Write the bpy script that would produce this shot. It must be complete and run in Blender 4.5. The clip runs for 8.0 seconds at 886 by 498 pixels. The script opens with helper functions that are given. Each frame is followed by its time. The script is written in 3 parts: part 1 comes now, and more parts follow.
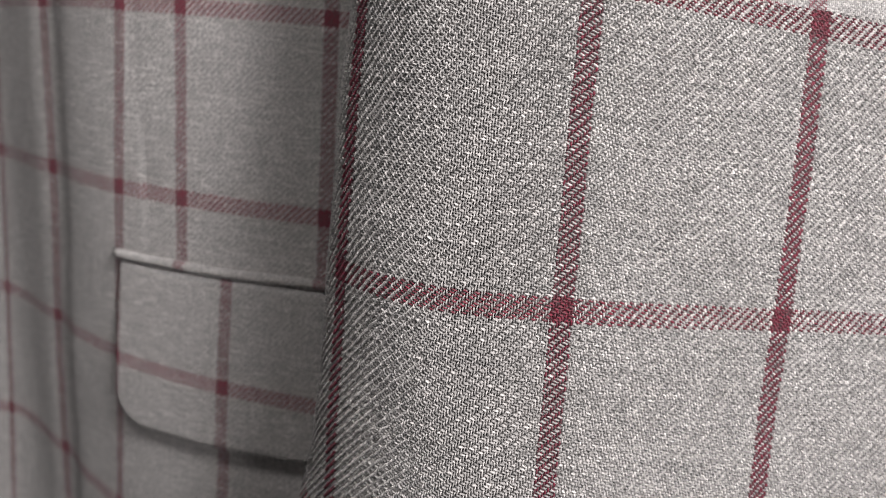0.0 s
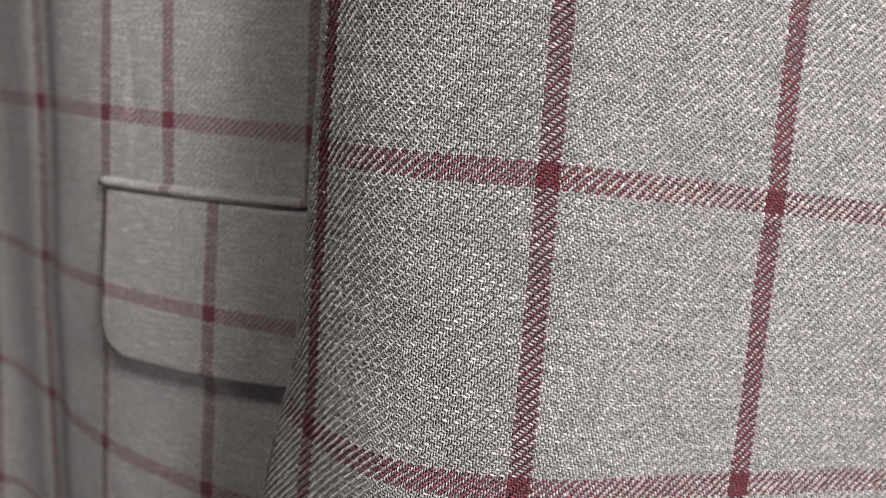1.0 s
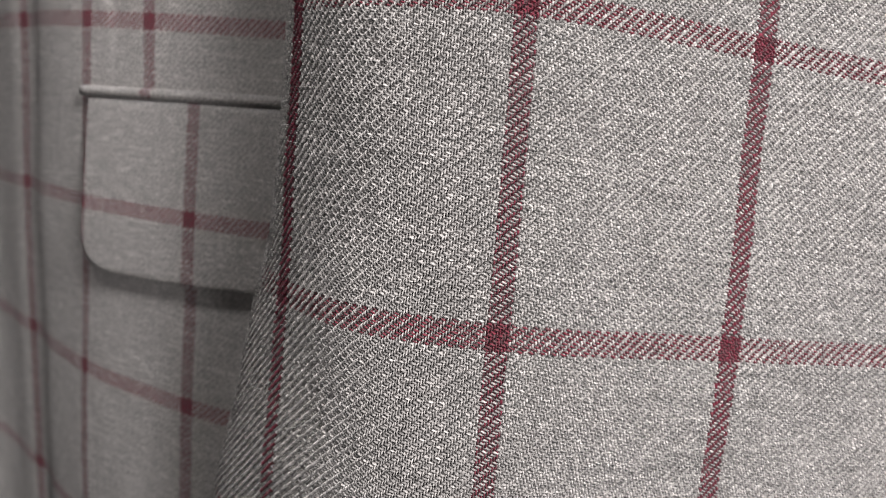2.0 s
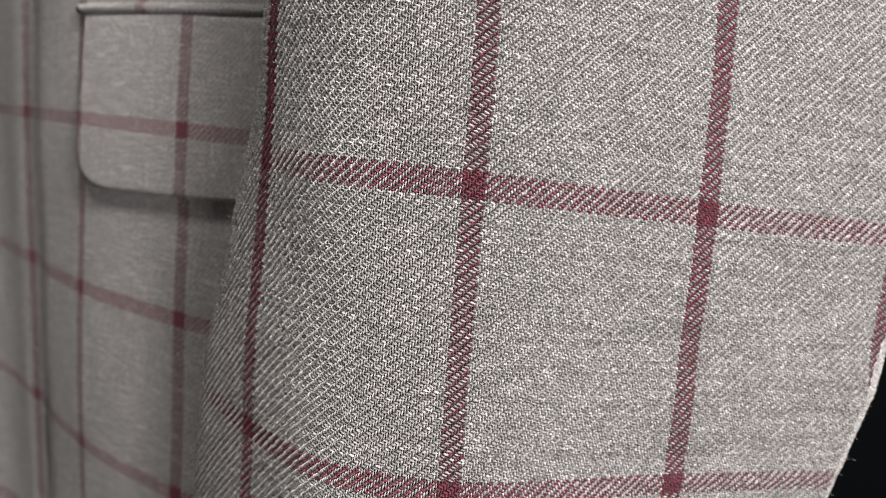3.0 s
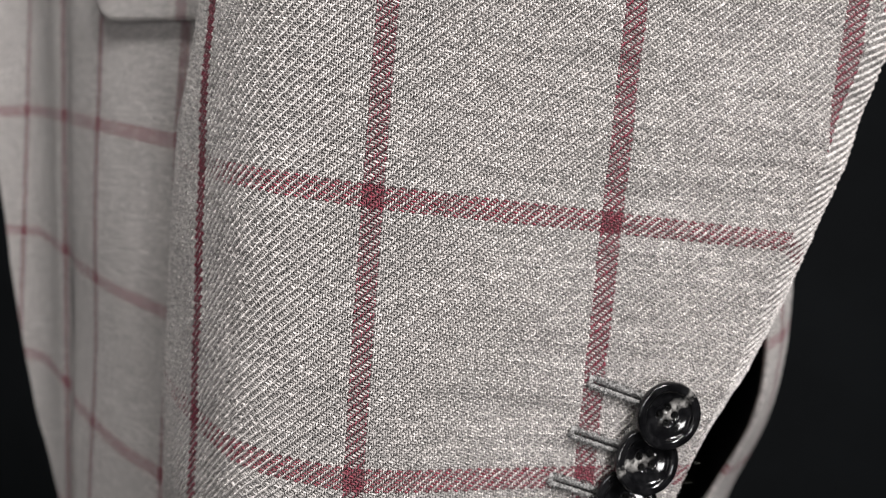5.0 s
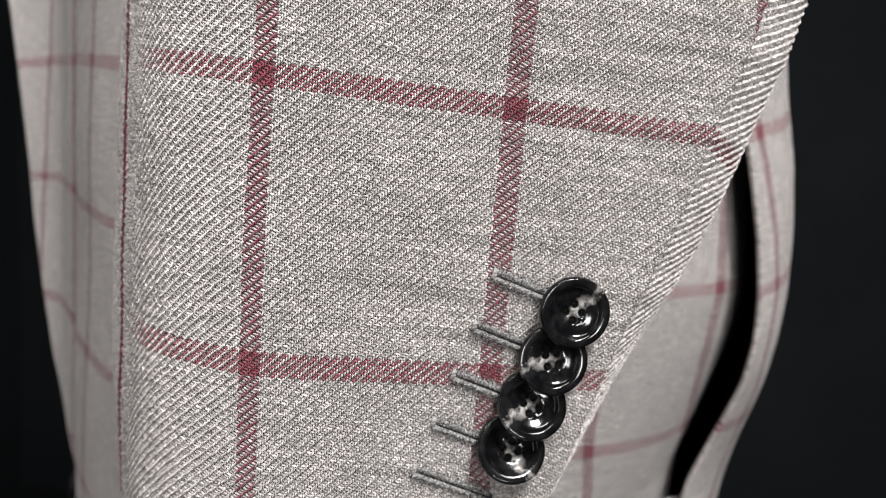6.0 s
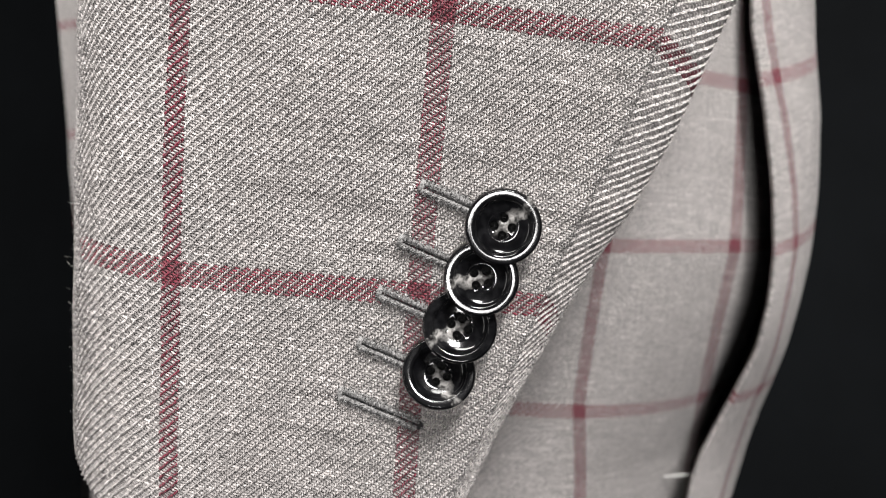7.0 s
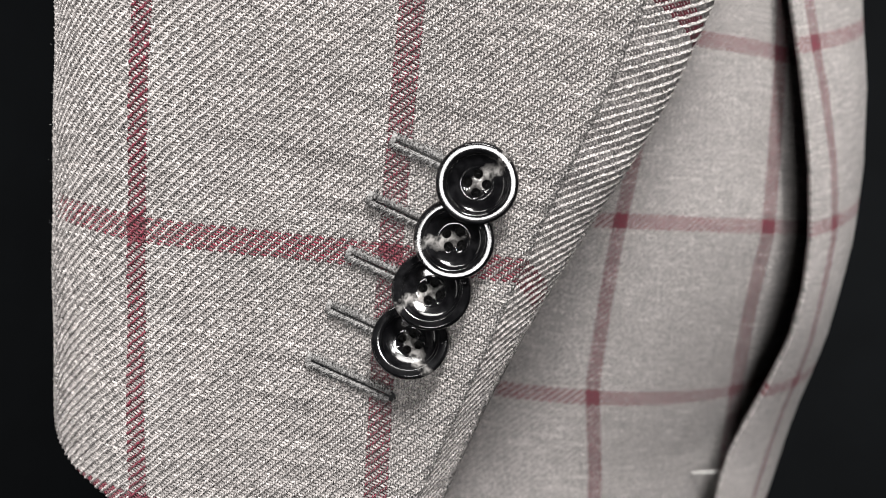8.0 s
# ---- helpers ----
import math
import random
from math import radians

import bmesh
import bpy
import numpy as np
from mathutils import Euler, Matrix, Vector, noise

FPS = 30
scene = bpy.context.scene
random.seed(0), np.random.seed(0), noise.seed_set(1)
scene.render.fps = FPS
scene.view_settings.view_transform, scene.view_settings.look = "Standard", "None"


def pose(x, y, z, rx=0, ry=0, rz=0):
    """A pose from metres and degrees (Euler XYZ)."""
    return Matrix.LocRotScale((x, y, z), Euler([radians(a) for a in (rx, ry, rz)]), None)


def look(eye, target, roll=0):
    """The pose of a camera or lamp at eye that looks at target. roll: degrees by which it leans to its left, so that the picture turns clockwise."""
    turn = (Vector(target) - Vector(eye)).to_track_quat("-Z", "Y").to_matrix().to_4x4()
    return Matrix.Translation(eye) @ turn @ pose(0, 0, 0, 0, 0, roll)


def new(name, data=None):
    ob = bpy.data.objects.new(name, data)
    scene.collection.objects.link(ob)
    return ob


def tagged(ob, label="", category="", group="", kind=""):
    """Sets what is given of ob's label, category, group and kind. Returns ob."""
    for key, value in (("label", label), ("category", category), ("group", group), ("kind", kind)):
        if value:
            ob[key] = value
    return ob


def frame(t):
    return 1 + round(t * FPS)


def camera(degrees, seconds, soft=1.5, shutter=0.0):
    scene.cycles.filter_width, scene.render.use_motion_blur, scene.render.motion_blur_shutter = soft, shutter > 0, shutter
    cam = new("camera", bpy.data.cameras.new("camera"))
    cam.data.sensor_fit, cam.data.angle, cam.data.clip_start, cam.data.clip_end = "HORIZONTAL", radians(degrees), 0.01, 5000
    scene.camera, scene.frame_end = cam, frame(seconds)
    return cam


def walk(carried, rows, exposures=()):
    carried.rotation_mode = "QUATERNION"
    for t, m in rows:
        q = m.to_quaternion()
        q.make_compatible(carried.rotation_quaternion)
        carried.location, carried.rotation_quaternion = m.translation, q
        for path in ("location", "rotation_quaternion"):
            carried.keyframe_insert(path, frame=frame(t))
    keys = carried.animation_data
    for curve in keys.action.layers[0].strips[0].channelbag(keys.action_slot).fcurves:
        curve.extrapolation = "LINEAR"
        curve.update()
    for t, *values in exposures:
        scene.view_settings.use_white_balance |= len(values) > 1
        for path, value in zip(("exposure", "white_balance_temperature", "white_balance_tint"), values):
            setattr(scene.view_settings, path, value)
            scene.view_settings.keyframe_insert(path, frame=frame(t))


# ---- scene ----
cam = camera(55.2, 8.0, soft=0.95)
cam.data.dof.use_dof = True
cam.data.dof.focus_distance = 0.159
cam.data.dof.aperture_fstop = 17.0
METRES, EYE, TILT, LEAN, TURN = 0.28, 1.05, -11.0, 0.0, 0.0
ROWS = [
    (0.0, 0.0, 0.0, 0.0, -0.0, 0.0, -0.0),
    (0.5, 0.0044, 0.0044, -0.0467, 0.13, 0.64, 0.01),
    (1.0, 0.0124, 0.0161, -0.0988, 0.17, 1.29, -0.01),
    (1.5, 0.0191, 0.0345, -0.1585, 0.2, 2.07, -0.02),
    (3.0, 0.051, 0.0407, -0.3263, 1.07, 3.91, -0.1),
    (3.5, 0.059, 0.0435, -0.3837, 1.67, 4.52, -0.27),
    (4.0, 0.0783, 0.0514, -0.4514, 2.9, 5.32, -0.65),
    (4.5, 0.114, 0.0469, -0.5045, 4.72, 5.77, -1.23),
    (6.0, 0.3074, 0.1009, -0.6332, 13.02, 6.51, -3.9),
    (6.5, 0.3786, 0.1388, -0.6646, 16.49, 6.53, -5.0),
    (7.0, 0.4201, 0.1734, -0.6864, 19.37, 6.37, -6.02),
    (7.5, 0.4449, 0.2103, -0.7001, 21.7, 6.16, -6.84),
    (8.0, 0.4695, 0.2381, -0.701, 24.06, 5.79, -7.57),
]
EXPOSURES = [(0.0, -0.20, 6400, 11), (1.5, -0.17, 6430, 11), (3.0, -0.03, 6480, 10), (4.5, 0.20, 6500, 10), (6.0, 0.47, 6500, 10), (8.0, 0.49, 6500, 10)]
walk(cam, [(t, pose(0, 0, EYE, TILT, LEAN, TURN) @ pose(METRES * x, METRES * y, METRES * z, 90 + pitch, roll, yaw)) for t, x, y, z, yaw, pitch, roll in ROWS], EXPOSURES)

# ---- light: a dim showroom with a ceiling panel and other unseen lamps ----
world = bpy.data.worlds.new("room_air")
scene.world = world
world.use_nodes = True
world.node_tree.nodes["Background"].inputs[0].default_value = (0.02, 0.021, 0.023, 1)
world.node_tree.nodes["Background"].inputs[1].default_value = 0.3


def area(name, eye, target, sx, sy, watts, colour):
    lamp = bpy.data.lights.new(name, "AREA")
    lamp.shape, lamp.size, lamp.size_y, lamp.energy, lamp.color = "RECTANGLE", sx, sy, watts, colour
    ob = new(name, lamp)
    ob.matrix_world = look(eye, target)
    return ob


# unseen key lamp added so the sleeve is lit from the upper right
area("key_lamp", (0.44, -0.37, 1.53), (0.03, 0.17, 0.97), 0.20, 0.20, 9.6, (1.0, 0.98, 0.96))
area("front_panel_lamp", (0.41, -0.76, 0.85), (0.07, 0.17, 0.86), 0.26, 0.18, 3.1, (1.0, 0.98, 0.97))
area("ceiling_panel_lamp", (0.10, -0.42, 2.05), (0.03, 0.2, 0.88), 0.8, 0.20, 8.0, (1.0, 0.98, 0.95))
# unseen fill lamp added on the left to lift the body's front side
area("left_fill_lamp", (-0.60, -0.90, 1.0), (-0.03, 0.25, 0.92), 0.16, 0.9, 0.95, (1.0, 0.97, 0.94))

# ---- materials ----
PANE_U, PANE_V = 50.5, 59.0      # windowpane check, mm
WARP, WEFT = 0.53, 0.52          # thread pitch, mm
SWING_W, SWING_F = 0.17, 0.17    # how far warp and weft rise and dip, mm
SLIM_YARN, FLAT_YARN = 0.78, 0.78  # how much of their pitch warp and weft fill
LEAN_YARN, SLANT_YARN = 0.14, 0.22
PROUD = 0.145                    # how far the warp stands above the weft


class Net:
    """Short hand for a node material."""

    def __init__(self, name):
        self.mat = bpy.data.materials.new(name)
        self.mat.use_nodes = True
        self.t = self.mat.node_tree
        self.bsdf = self.t.nodes["Principled BSDF"]

    def put(self, socket, value):
        if isinstance(value, bpy.types.NodeSocket):
            self.t.links.new(value, socket)
        else:
            socket.default_value = value

    def m(self, op, a, b=0.0, c=0.0):
        n = self.t.nodes.new("ShaderNodeMath")
        n.operation = op
        for k, v in enumerate((a, b, c)):
            self.put(n.inputs[k], v)
        return n.outputs[0]

    def mix(self, f, a, b, blend="MIX"):
        n = self.t.nodes.new("ShaderNodeMix")
        n.data_type, n.blend_type = "RGBA", blend
        self.put(n.inputs[0], f)
        self.put(n.inputs[6], a)
        self.put(n.inputs[7], b)
        return n.outputs[2]

    def xyz(self, x, y, z=0.0):
        n = self.t.nodes.new("ShaderNodeCombineXYZ")
        for k, v in enumerate((x, y, z)):
            self.put(n.inputs[k], v)
        return n.outputs[0]

    def noise(self, vec, scale, detail=2.0, rough=0.5):
        n = self.t.nodes.new("ShaderNodeTexNoise")
        self.put(n.inputs["Vector"], vec)
        n.inputs["Scale"].default_value = scale
        n.inputs["Detail"].default_value = detail
        n.inputs["Roughness"].default_value = rough
        return n.outputs["Fac"]

    def ramp(self, v, a, b, lo=0.0, hi=1.0):
        n = self.t.nodes.new("ShaderNodeMapRange")
        n.interpolation_type = "SMOOTHSTEP"
        self.put(n.inputs[0], v)
        for k, val in enumerate((a, b, lo, hi)):
            n.inputs[k + 1].default_value = val
        return n.outputs[0]

    def bump(self, h, distance, strength=1.0):
        n = self.t.nodes.new("ShaderNodeBump")
        n.inputs["Strength"].default_value = strength
        n.inputs["Distance"].default_value = distance
        self.put(n.inputs["Height"], h)
        self.t.links.new(n.outputs[0], self.bsdf.inputs["Normal"])

    def coords(self, kind):
        return self.t.nodes.new("ShaderNodeTexCoord").outputs[kind]

    def split(self, vec):
        n = self.t.nodes.new("ShaderNodeSeparateXYZ")
        self.put(n.inputs[0], vec)
        return n.outputs


def rgb(r, g, b):
    return (r, g, b, 1.0)


def suiting(name, relief):
    """Two-and-two twill of pale warp and grey weft, with a red windowpane check woven in."""
    n = Net(name)
    uvn = n.t.nodes.new("ShaderNodeUVMap")
    uvn.uv_map = "weave"
    x, y, _ = n.split(uvn.outputs[0])
    pw, pf = WARP, WEFT
    U, V = n.m("DIVIDE", x, pw), n.m("DIVIDE", y, pf)
    # twist leans the floats: warps one way, wefts the other
    q = math.pi / 2
    phase = n.m("SINE", n.m("MULTIPLY", n.m("SUBTRACT", n.m("SUBTRACT", U, V), 1.5), q))
    U, V = n.m("SUBTRACT", U, n.m("MULTIPLY", phase, LEAN_YARN)), n.m("ADD", V, n.m("MULTIPLY", phase, SLANT_YARN))
    i, j = n.m("FLOOR", U), n.m("FLOOR", V)
    fu, fv = n.m("SUBTRACT", U, i), n.m("SUBTRACT", V, j)

    def dome(c, width):
        c = n.m("DIVIDE", c, width)
        return n.m("SQRT", n.m("MAXIMUM", n.m("SUBTRACT", 1.0, n.m("MULTIPLY", c, c)), 0.0))

    s = n.m("SUBTRACT", n.m("FLOORED_MODULO", n.m("SUBTRACT", V, i), 4.0), 1.0)
    cu, cv = n.m("MULTIPLY_ADD", fu, 2.0, -1.0), n.m("MULTIPLY_ADD", fv, 2.0, -1.0)
    def sway(angle):
        return n.m("MAXIMUM", n.m("MINIMUM", n.m("MULTIPLY", n.m("COSINE", n.m("MULTIPLY", angle, q)), 1.6), 1.0), -1.0)

    hw, hf = sway(s), sway(n.m("SUBTRACT", n.m("SUBTRACT", U, j), 2.0))
    dw, df = dome(cu, SLIM_YARN), dome(cv, FLAT_YARN)
    gap_shade = n.m("LESS_THAN", n.m("MAXIMUM", dw, df), 0.001)
    W = n.m("ADD", n.m("MULTIPLY", hw, SWING_W), n.m("MULTIPLY_ADD", dw, 0.40, PROUD))
    W = n.m("SUBTRACT", W, n.m("MULTIPLY", n.m("LESS_THAN", dw, 0.001), 9.0))
    F = n.m("ADD", n.m("MULTIPLY", hf, SWING_F), n.m("MULTIPLY", df, 0.36))
    over = n.m("GREATER_THAN", W, F)
    H = n.m("MAXIMUM", W, F)
    # yarn irregularity: long slubs along each thread
    slub_f = n.noise(n.xyz(n.m("MULTIPLY", x, 0.13), n.m("MULTIPLY", j, 3.17)), 1.0, 2.0, 0.6)
    slub_w = n.noise(n.xyz(n.m("MULTIPLY", i, 3.31), n.m("MULTIPLY", y, 0.11), 5.0), 1.0, 2.0, 0.6)
    fleck = n.noise(n.xyz(n.m("MULTIPLY", x, 1.2), n.m("MULTIPLY", y, 1.4), 2.0), 1.0, 2.0, 0.7)
    cloud = n.noise(n.xyz(x, y, 3.0), 0.045, 3.0, 0.55)
    warp = n.mix(n.ramp(slub_w, 0.3, 0.7), rgb(0.60, 0.562, 0.546), rgb(0.88, 0.82, 0.795))
    weft = n.mix(n.ramp(slub_f, 0.35, 0.72), rgb(0.36, 0.337, 0.327), rgb(0.66, 0.616, 0.599))
    weft = n.mix(n.ramp(slub_f, 0.56, 0.66), weft, rgb(0.84, 0.784, 0.756))

    def stripe(k, pitch, pane, half):
        d = n.m("MULTIPLY_ADD", k, pitch, pitch / 2 + pane / 2 + 50 * pane)
        d = n.m("ABSOLUTE", n.m("SUBTRACT", n.m("MODULO", d, pane), pane / 2))
        return n.m("LESS_THAN", d, half)

    red_a = n.mix(fleck, rgb(0.09, 0.004, 0.016), rgb(0.35, 0.034, 0.075))
    warp = n.mix(stripe(i, pw, PANE_U, 2.3), warp, red_a)
    weft = n.mix(stripe(j, pf, PANE_V, 2.45), weft, n.mix(fleck, rgb(0.09, 0.004, 0.016), rgb(0.34, 0.028, 0.062)))
    col = n.mix(over, weft, warp)
    col = n.mix(n.ramp(fleck, 0.36, 0.60, 0.55, 0.0), col, rgb(0.10, 0.096, 0.094))
    col = n.mix(gap_shade, col, rgb(0.035, 0.034, 0.034))   # shade in the gaps between the yarns, put into the colour
    col = n.mix(n.ramp(cloud, 0.35, 0.65, 0.10, 0.0), col, rgb(0.22, 0.20, 0.19))
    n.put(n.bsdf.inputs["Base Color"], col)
    n.bsdf.inputs["Roughness"].default_value = 0.62
    n.bsdf.inputs["Specular IOR Level"].default_value = 0.4
    n.bsdf.inputs["Sheen Weight"].default_value = 0.12
    n.bsdf.inputs["Sheen Roughness"].default_value = 0.5
    fibre = n.noise(n.xyz(n.m("MULTIPLY", n.m("ADD", x, n.m("MULTIPLY", y, 0.5)), 5.0), n.m("MULTIPLY", y, 1.5), 9.0), 1.0, 3.0, 0.6)
    n.bump(n.m("ADD", n.m("MULTIPLY", H, relief), n.m("MULTIPLY", fibre, 0.10)), 0.001, 1.0)
    return n.mat


def plain(name, a, b, rough, scale, bump=0.0, spec=0.4):
    n = Net(name)
    f = n.noise(n.coords("Object"), scale, 4.0, 0.6)
    n.put(n.bsdf.inputs["Base Color"], n.mix(n.ramp(f, 0.3, 0.7), a, b))
    n.bsdf.inputs["Roughness"].default_value = rough
    n.bsdf.inputs["Specular IOR Level"].default_value = spec
    if bump:
        n.bump(f, bump, 0.6)
    return n.mat


def horn():
    """Polished black horn with one milky streak running out from the middle."""
    n = Net("polished_dark_horn")
    p = n.coords("Object")
    x, y, _ = n.split(p)
    warm = n.noise(p, 330.0, 3.0, 0.55)
    fine = n.noise(p, 650.0, 3.0, 0.6)
    off = n.m("ABSOLUTE", n.m("ADD", y, n.m("MULTIPLY", n.m("SUBTRACT", warm, 0.5), 0.0065)))
    streak = n.m("MULTIPLY", n.ramp(off, 0.0001, 0.0014, 1.0, 0.0), n.ramp(x, -0.0035, 0.001, 0.0, 1.0))
    streak = n.m("MULTIPLY", streak, n.ramp(fine, 0.35, 0.7, 0.15, 0.7))
    base = n.mix(n.ramp(warm, 0.4, 0.75), rgb(0.003, 0.003, 0.0035), rgb(0.012, 0.012, 0.013))
    n.put(n.bsdf.inputs["Base Color"], n.mix(streak, base, rgb(0.55, 0.53, 0.51)))
    n.bsdf.inputs["Roughness"].default_value = 0.11
    n.bsdf.inputs["IOR"].default_value = 1.56
    return n.mat


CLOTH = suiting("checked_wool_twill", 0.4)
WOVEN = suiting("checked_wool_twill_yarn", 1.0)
HORN = horn()
LINING = plain("black_satin_lining", rgb(0.010, 0.010, 0.011), rgb(0.02, 0.02, 0.021), 0.5, 60)
TWIST = plain("grey_buttonhole_twist", rgb(0.08, 0.079, 0.078), rgb(0.46, 0.45, 0.444), 0.85, 1700, 0.00004)
DARK_THREAD = plain("dark_sewing_thread", rgb(0.006, 0.006, 0.006), rgb(0.02, 0.02, 0.02), 0.95, 2000, 0.0, 0.05)
WHITE_THREAD = plain("white_tacking_cotton", rgb(0.72, 0.71, 0.68), rgb(0.82, 0.81, 0.79), 0.8, 900)
CHARCOAL = plain("charcoal_paint", rgb(0.009, 0.011, 0.0135), rgb(0.0135, 0.0165, 0.020), 0.85, 3, 0.001)


# ---- tools ----
def smooth(a, b, x):
    k = min(1.0, max(0.0, (x - a) / (b - a)))
    return k * k * (3 - 2 * k)


def part(name, mesh, material, parent, label="", polish=True):
    ob = new(name, mesh)
    if material:
        mesh.materials.append(material)
    ob.parent = parent
    if label:
        ob["label"] = label
    if polish:
        for f in mesh.polygons:
            f.use_smooth = True
    return ob


def from_bm(name, bm):
    mesh = bpy.data.meshes.new(name)
    bm.to_mesh(mesh)
    bm.free()
    return mesh


def sheet(name, place, uv, ss, ts, parent, thick=0.0012, label="", rim=True):
    """Cloth over a grid of (s, t); place gives its points, uv its thread count position in metres."""
    ns, nt = len(ss), len(ts)
    verts = [place(s, t) for t in ts for s in ss]
    faces = [(r * ns + c, r * ns + c + 1, (r + 1) * ns + c + 1, (r + 1) * ns + c) for r in range(nt - 1) for c in range(ns - 1)]
    mesh = bpy.data.meshes.new(name)
    mesh.from_pydata(verts, [], faces)
    layer = mesh.uv_layers.new(name="weave")
    flat = [uv(s, t) for t in ts for s in ss]
    for loop in mesh.loops:
        a, b = flat[loop.vertex_index]
        layer.data[loop.index].uv = (a * 1000, b * 1000)
    ob = part(name, mesh, CLOTH, parent, label)
    mesh.materials.append(LINING)
    solid = ob.modifiers.new("thickness", "SOLIDIFY")
    solid.use_rim = rim
    solid.thickness, solid.offset, solid.material_offset, solid.material_offset_rim = thick, -1.0, 1, 0
    return ob


def lathe(bm, profile, n):
    rings = []
    for r, z in profile:
        rings.append([bm.verts.new((r * math.cos(2 * math.pi * k / n), r * math.sin(2 * math.pi * k / n), z)) for k in range(n)])
    for a, b in zip(rings, rings[1:]):
        for k in range(n):
            bm.faces.new((a[k], a[(k + 1) % n], b[(k + 1) % n], b[k]))
    return rings


def tube(bm, points, radius, sides=6):
    rings = []
    for k, p in enumerate(points):
        d = (points[min(k + 1, len(points) - 1)] - points[max(k - 1, 0)]).normalized()
        e = d.orthogonal().normalized()
        f = d.cross(e)
        rings.append([bm.verts.new(p + radius * (math.cos(2 * math.pi * s / sides) * e + math.sin(2 * math.pi * s / sides) * f)) for s in range(sides)])
    for a, b in zip(rings, rings[1:]):
        for s in range(sides):
            bm.faces.new((a[s], a[(s + 1) % sides], b[(s + 1) % sides], b[s]))
    bm.faces.new(rings[0][::-1])
    bm.faces.new(rings[-1])


# ---- the room ----
def slab(name, x0, y0, z0, x1, y1, z1, material):
    bm = bmesh.new()
    bmesh.ops.create_cube(bm, size=1.0)
    for v in bm.verts:
        v.co = Vector(((x0 + x1) / 2 + v.co.x * (x1 - x0), (y0 + y1) / 2 + v.co.y * (y1 - y0), (z0 + z1) / 2 + v.co.z * (z1 - z0)))
    ob = new(name, from_bm(name, bm))
    ob.data.materials.append(material)
    return tagged(ob, kind="structure")


tagged(slab("floor", -1.6, -1.5, -0.1, 1.6, 2.0, 0.0, CHARCOAL), "dark charcoal painted floor of a dim showroom", "floor")
tagged(slab("wall_north", -1.6, 2.0, 0.0, 1.6, 2.1, 2.5, CHARCOAL), "plain near-black wall behind the jacket", "wall")
tagged(slab("wall_south", -1.6, -1.6, 0.0, 1.6, -1.5, 2.5, CHARCOAL), "plain near-black painted wall", "wall")
tagged(slab("wall_east", 1.6, -1.6, 0.0, 1.7, 2.1, 2.5, CHARCOAL), "plain near-black painted wall", "wall")
tagged(slab("wall_west", -1.7, -1.6, 0.0, -1.6, 2.1, 2.5, CHARCOAL), "plain near-black painted wall", "wall")
tagged(slab("ceiling", -1.7, -1.6, 2.5, 1.7, 2.1, 2.6, CHARCOAL), "plain dark ceiling", "ceiling")

# ---- the jacket ----
jacket = new("suit_jacket")
jacket.location = (0, 0, 0)
tagged(jacket, "pale grey wool suit jacket with a red windowpane check, hanging unbuttoned", "jacket")

# body: a rounded side, turning to the front edge one way and to the vent the other
BODY_X = (-0.24, -0.195, -0.166, -0.131, -0.103, -0.070, -0.034, -0.010)
BODY_Y = (0.330, 0.331, 0.3215, 0.282, 0.2575, 0.2415, 0.2325, 0.2300)


def hind_width(z):
    return float(np.interp(z, (0.69, 0.76, 0.786, 0.815, 0.836, 0.89, 1.1), (0.108, 0.118, 0.130, 0.145, 0.1526, 0.1526, 0.155)))


LEFT_XS = np.linspace(-0.24, -0.010, 231)
LEFT_YS = np.convolve(np.pad(np.interp(LEFT_XS, BODY_X, BODY_Y), 12, mode="reflect", reflect_type="odd"), np.ones(25) / 25, mode="valid")


def body_y(x, z):
    if x < -0.010:
        return float(np.interp(x, LEFT_XS, LEFT_YS))
    k = min(0.999, (x + 0.010) / hind_width(z))
    return 0.416 - 0.186 * math.sqrt(1 - k * k)


def body(x, z, off=0.0):
    slope = (body_y(x + 0.001, z) - body_y(x - 0.001, z)) / 0.002
    k = off / math.hypot(1, slope)
    return Vector((x + k * slope, body_y(x, z) - k, z))


def col_a(z):
    return -0.103 + 0.095 * (z - 0.969)


def col_b(z):
    return -0.065 + 0.080 * (z - 0.966)


def grain(x, z):
    """Height along the cloth on the body, from a check line."""
    tilt = float(np.interp(z, (0.86, 0.915, 0.97), (0.22, 0.16, 0.095)))
    off = (col_a(z) - max(x, -0.17)) * tilt if x < 0 else -0.1 * tilt + 0.0
    if x > 0.03:
        return (z - 0.890 + 0.16 * smooth(0.84, 0.79, z) * (x - 0.0706)) * 0.059 / 0.0525
    return (z - off - 0.9126) * 0.059 / 0.0535


def span(a, b, n):
    return [a + (b - a) * k / (n - 1) for k in range(n)]


DART = -0.088


def pocket_z(x):
    return 0.9995 - 0.07 * (x + 0.0996)


def seam_x(z):
    return -0.1335 + 0.0035 * smooth(0.95, 1.02, z) + 0.05 * (z - 1.0)


def dip(x, centre, width, depth):
    return -depth * math.exp(-((x - centre) / width) ** 2)


EDGE_Z = (0.69, 0.74, 0.765, 0.79, 0.82, 0.853, 0.873, 0.94, 1.0, 1.17)
EDGE_X = (-0.125, -0.143, -0.161, -0.174, -0.181, -0.187, -0.189, -0.199, -0.208, -0.225)


def between(s, a, b):
    return a + s * (b - a)


def front_x(s, z):
    return between(s, float(np.interp(z, EDGE_Z, EDGE_X)), seam_x(z))


def crease(x, z):
    return dip(x, seam_x(z), 0.006, 0.0026)


